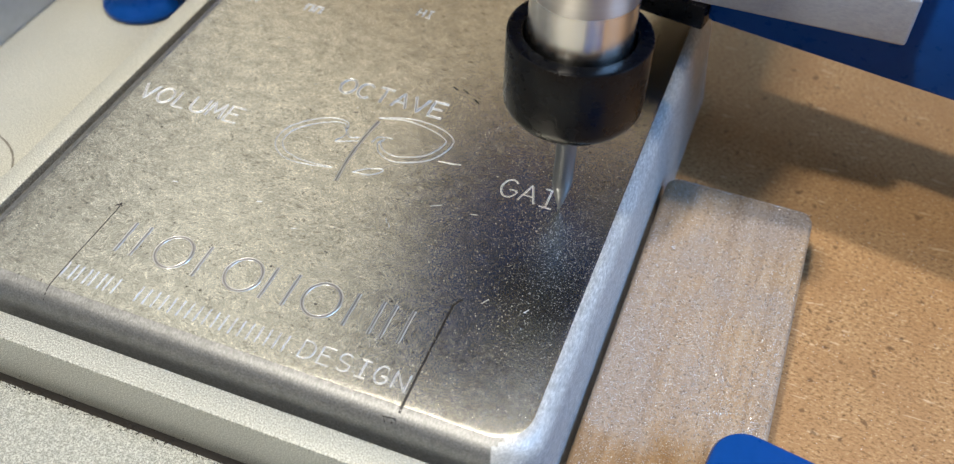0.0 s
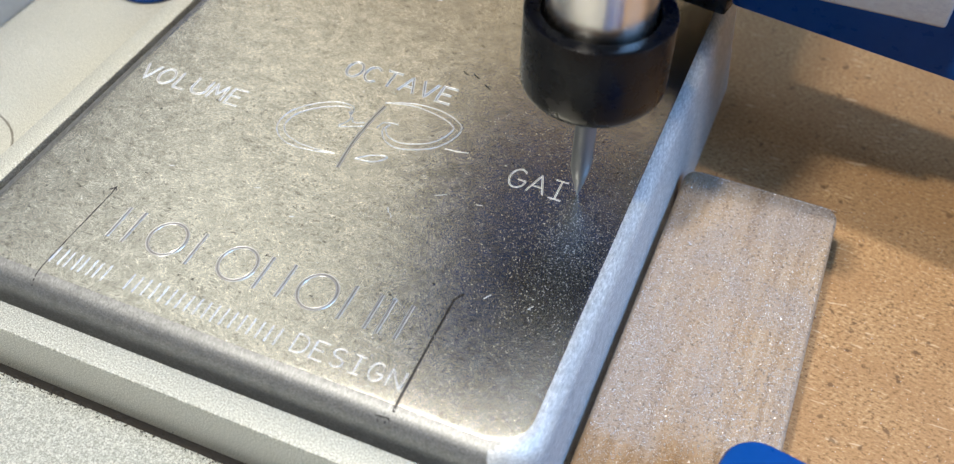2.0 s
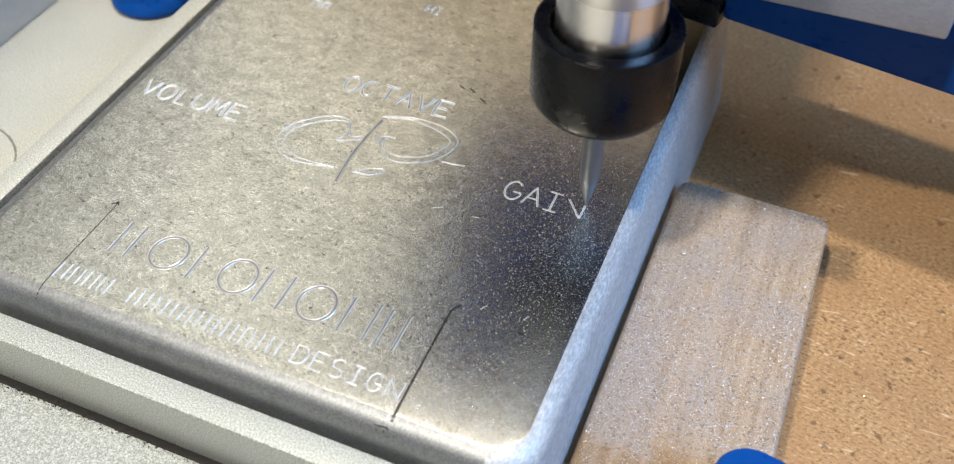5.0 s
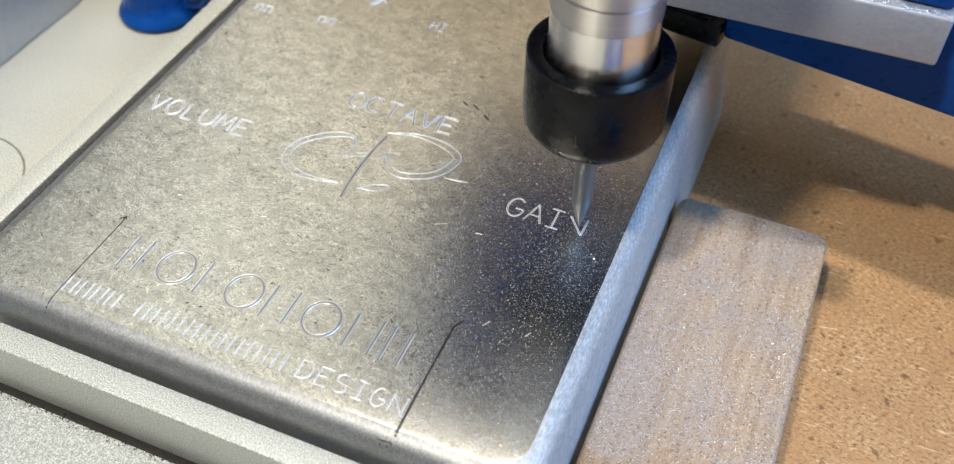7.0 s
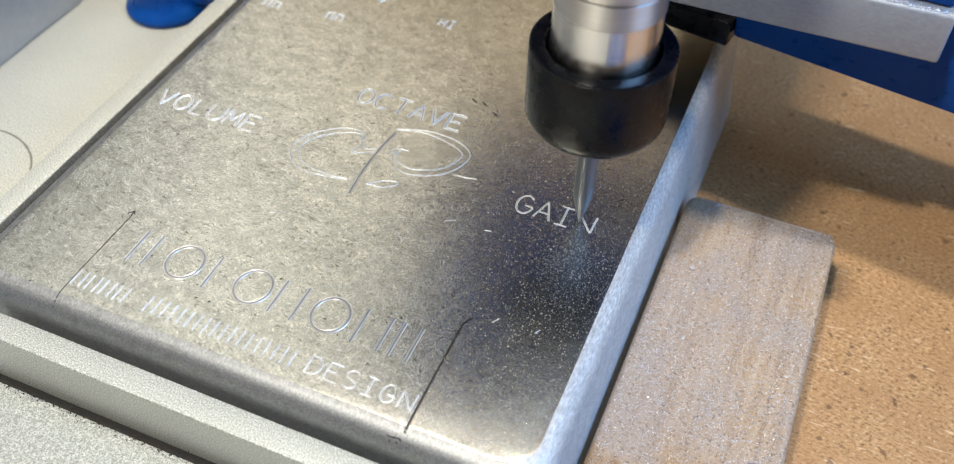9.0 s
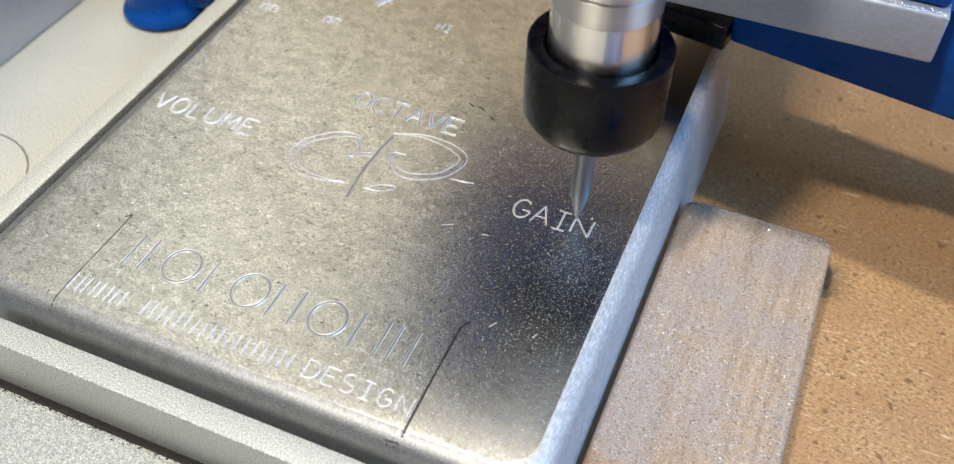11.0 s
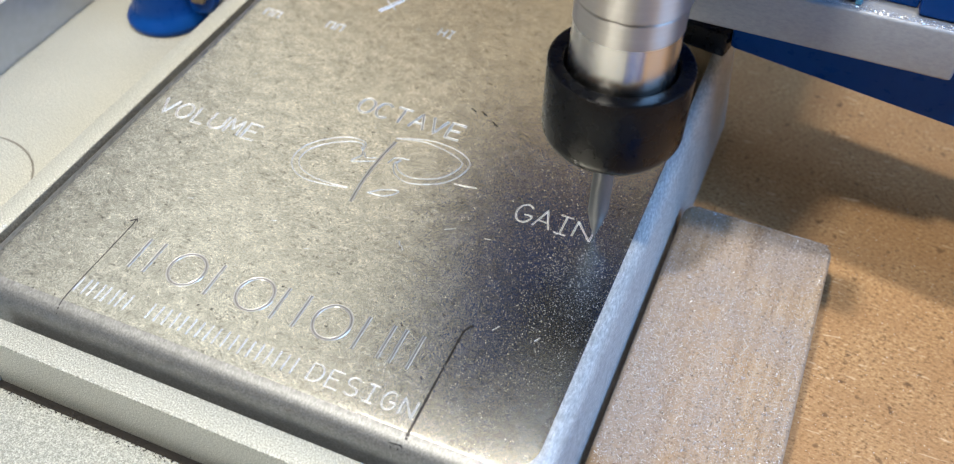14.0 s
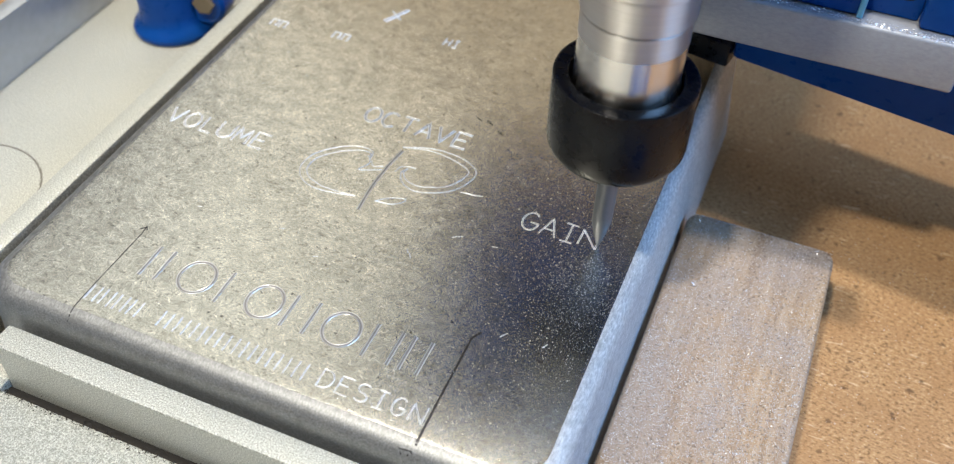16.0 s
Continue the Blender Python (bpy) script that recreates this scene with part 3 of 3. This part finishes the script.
def beam_body(x0, x1, y0, y1, z0, z1, bevel):
    bm = block(x0, x1, y0, y1, z0, z1, bevel)
    bmesh.ops.transform(bm, matrix=Matrix.Translation((2.6, 87.1, 0)) @ Matrix.Rotation(radians(-9.3), 4, "Z"), verts=bm.verts)
    return bm


part("beam", beam_body(0.0, 190.0, 0.0, 33.0, 34.0, 52.0, 1.0), M_BLUE, gantry)
part("bearing_block", beam_body(-16.0, -0.02, -1.0, 34.0, 32.4, 37.0, 0.6), M_BLACK, gantry, "black bearing block")


# ---- chips ----
def chips(name, label, count, place, size, seed):
    """Loose flakes, each a small bent pyramid."""
    rng = random.Random(seed)
    verts, faces = [], []
    for _ in range(count):
        x, y, z = place(rng)
        s = rng.uniform(*size) * (1.6 if rng.random() < 0.02 else 1.0)
        a = rng.uniform(0, 6.283)
        k = len(verts)
        for i in range(3):
            b = a + i * 2.094 + rng.uniform(-0.4, 0.4)
            r = s * rng.uniform(0.5, 1.2)
            verts.append(((x + r * math.cos(b)) * MM, (y + r * math.sin(b)) * MM, (z - 0.01 + s * rng.uniform(0, 0.5)) * MM))
        verts.append(((x + rng.uniform(-s, s) * 0.5) * MM, (y + rng.uniform(-s, s) * 0.5) * MM, (z + s * rng.uniform(0.3, 1.0)) * MM))
        faces += [(k, k + 1, k + 3), (k + 1, k + 2, k + 3), (k + 2, k, k + 3), (k + 2, k + 1, k)]
    me = bpy.data.meshes.new(name)
    me.from_pydata(verts, [], faces)
    me.materials.append(M_CHIP)
    return tagged(new(name, me), label, "metal chips" if label else "", kind="stuff")


def on_box(rng):
    if rng.random() < 0.3:
        x, y = rng.gauss(-6.0, 4.2), rng.gauss(37.0, 7.0)
    else:
        x, y = rng.uniform(-26, 0), rng.uniform(3, 60)
    return min(x, 0.2), y, TOP


def on_block(rng):
    return (rng.uniform(4.3, 28.7), min(71.8, rng.gauss(34, 17)), 11.2) if rng.random() < 0.85 else (rng.uniform(4.3, 28.7), rng.uniform(5, 71), 11.2)


chips("box_chips", "bright aluminium chips scattered on the box", 6500, on_box, (0.035, 0.10), 1)
chips("box_dust", "fine aluminium dust on the box", 260, lambda r: (r.uniform(-88, -20), r.uniform(2, 90), TOP), (0.04, 0.10), 2)
chips("block_chips", "bright aluminium chips on the wooden block", 22000, on_block, (0.04, 0.11), 3)
chips("board_chips", "bright aluminium chips on the board", 900, lambda r: (r.uniform(29.5, 62), r.uniform(5, 100), 0.0), (0.04, 0.11), 4)
chips("channel_chips", "a few bright chips on the aluminium edges", 60, lambda r: (-91.2 - r.random() * 0.5, r.uniform(0, 90), 20.0), (0.05, 0.2), 5)
chips("lever_chips", "bright chips on the clamp arm", 60, lambda r: (r.uniform(25, 40), r.uniform(2, 15), 18.6), (0.05, 0.14), 6)


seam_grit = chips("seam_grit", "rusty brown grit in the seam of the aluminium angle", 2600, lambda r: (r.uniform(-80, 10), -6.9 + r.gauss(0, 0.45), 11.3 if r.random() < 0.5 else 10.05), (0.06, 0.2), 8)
seam_grit.data.materials[0] = M_RUST_SHADED
edge_chips = chips("swarf_line", "", 900, lambda r: (r.uniform(6.0, 40.6), 25.6 + 0.02 * r.uniform(6, 40) + abs(r.gauss(0, 0.5)), 31.9), (0.06, 0.17), 7)
edge_chips.parent = plate


# ---- the letter that is being cut: short burrs that rise as the cutter passes ----
cut_word = empty("engraved_letter_fresh", "freshly cut bright strokes of the last letter", "engraving")
FRESH = []


def fresh_strokes():
    for line, t0, t1 in (([(-9.1, 46.9), (-6.5, 43.6)], 2.2, 3.4), ([(-6.5, 43.6), (-6.4, 47.1)], 3.6, 5.4), ([(-9.2, 47.1), (-9.3, 43.7)], 8.6, 10.4)):
        n = 6
        for i in range(n):
            p = [tuple(a + (b - a) * (i + d) / n for a, b in zip(*line)) for d in (0, 1)]
            bm = groove(bmesh.new(), p, 0.32, 0.05, seed=i)
            FRESH.append((part("stroke_piece", bm, (M_CUT, M_GROOVE_SHADE), cut_word), t0 + (t1 - t0) * (i + 0.5) / n))


fresh_strokes()


def motions():
    tip = [
        (0.0, -9.0, 43.9, 0.0), (0.5, -8.6, 44.4, 0.0), (1.0, -8.3, 45.3, 0.0), (1.5, -8.7, 46.0, 0.2), (2.0, -8.3, 45.7, 0.0),
        (2.5, -7.6, 45.2, 0.0), (3.0, -7.0, 44.1, 0.0), (3.5, -6.5, 43.9, 0.0), (4.0, -6.6, 44.8, 0.0), (4.5, -6.6, 45.9, 0.0),
        (5.4, -6.3, 46.9, 0.0), (6.3, -6.6, 44.0, 0.0), (7.0, -7.4, 45.4, 0.0), (7.5, -7.9, 46.1, 0.0), (8.0, -8.4, 46.9, 0.0),
        (8.5, -8.8, 46.4, 0.0), (9.0, -8.7, 45.4, 0.0), (10.3, -9.2, 43.9, 0.0), (11.0, -9.1, 46.6, 0.0), (11.5, -8.3, 46.1, 0.0),
        (12.0, -7.6, 45.3, 0.0), (12.5, -7.1, 44.3, 0.0), (13.0, -6.5, 43.6, 0.0), (13.5, -6.3, 44.2, 0.0), (14.0, -6.2, 45.1, 0.0),
        (14.5, -6.3, 46.2, 0.0), (15.0, -6.4, 46.8, 0.0), (15.5, -6.3, 45.4, 0.0), (16.0, -6.3, 44.4, 0.0),
    ]
    walk(head, [(t, pose(x * MM, y * MM, (TOP + z) * MM)) for t, x, y, z in tip])
    for piece, t in FRESH:
        down, up = pose(0, 0, -0.3 * MM), pose(0, 0, 0)
        walk(piece, [(0.0, down), (t - 0.2, down), (t, up), (16.0, up)])


motions()
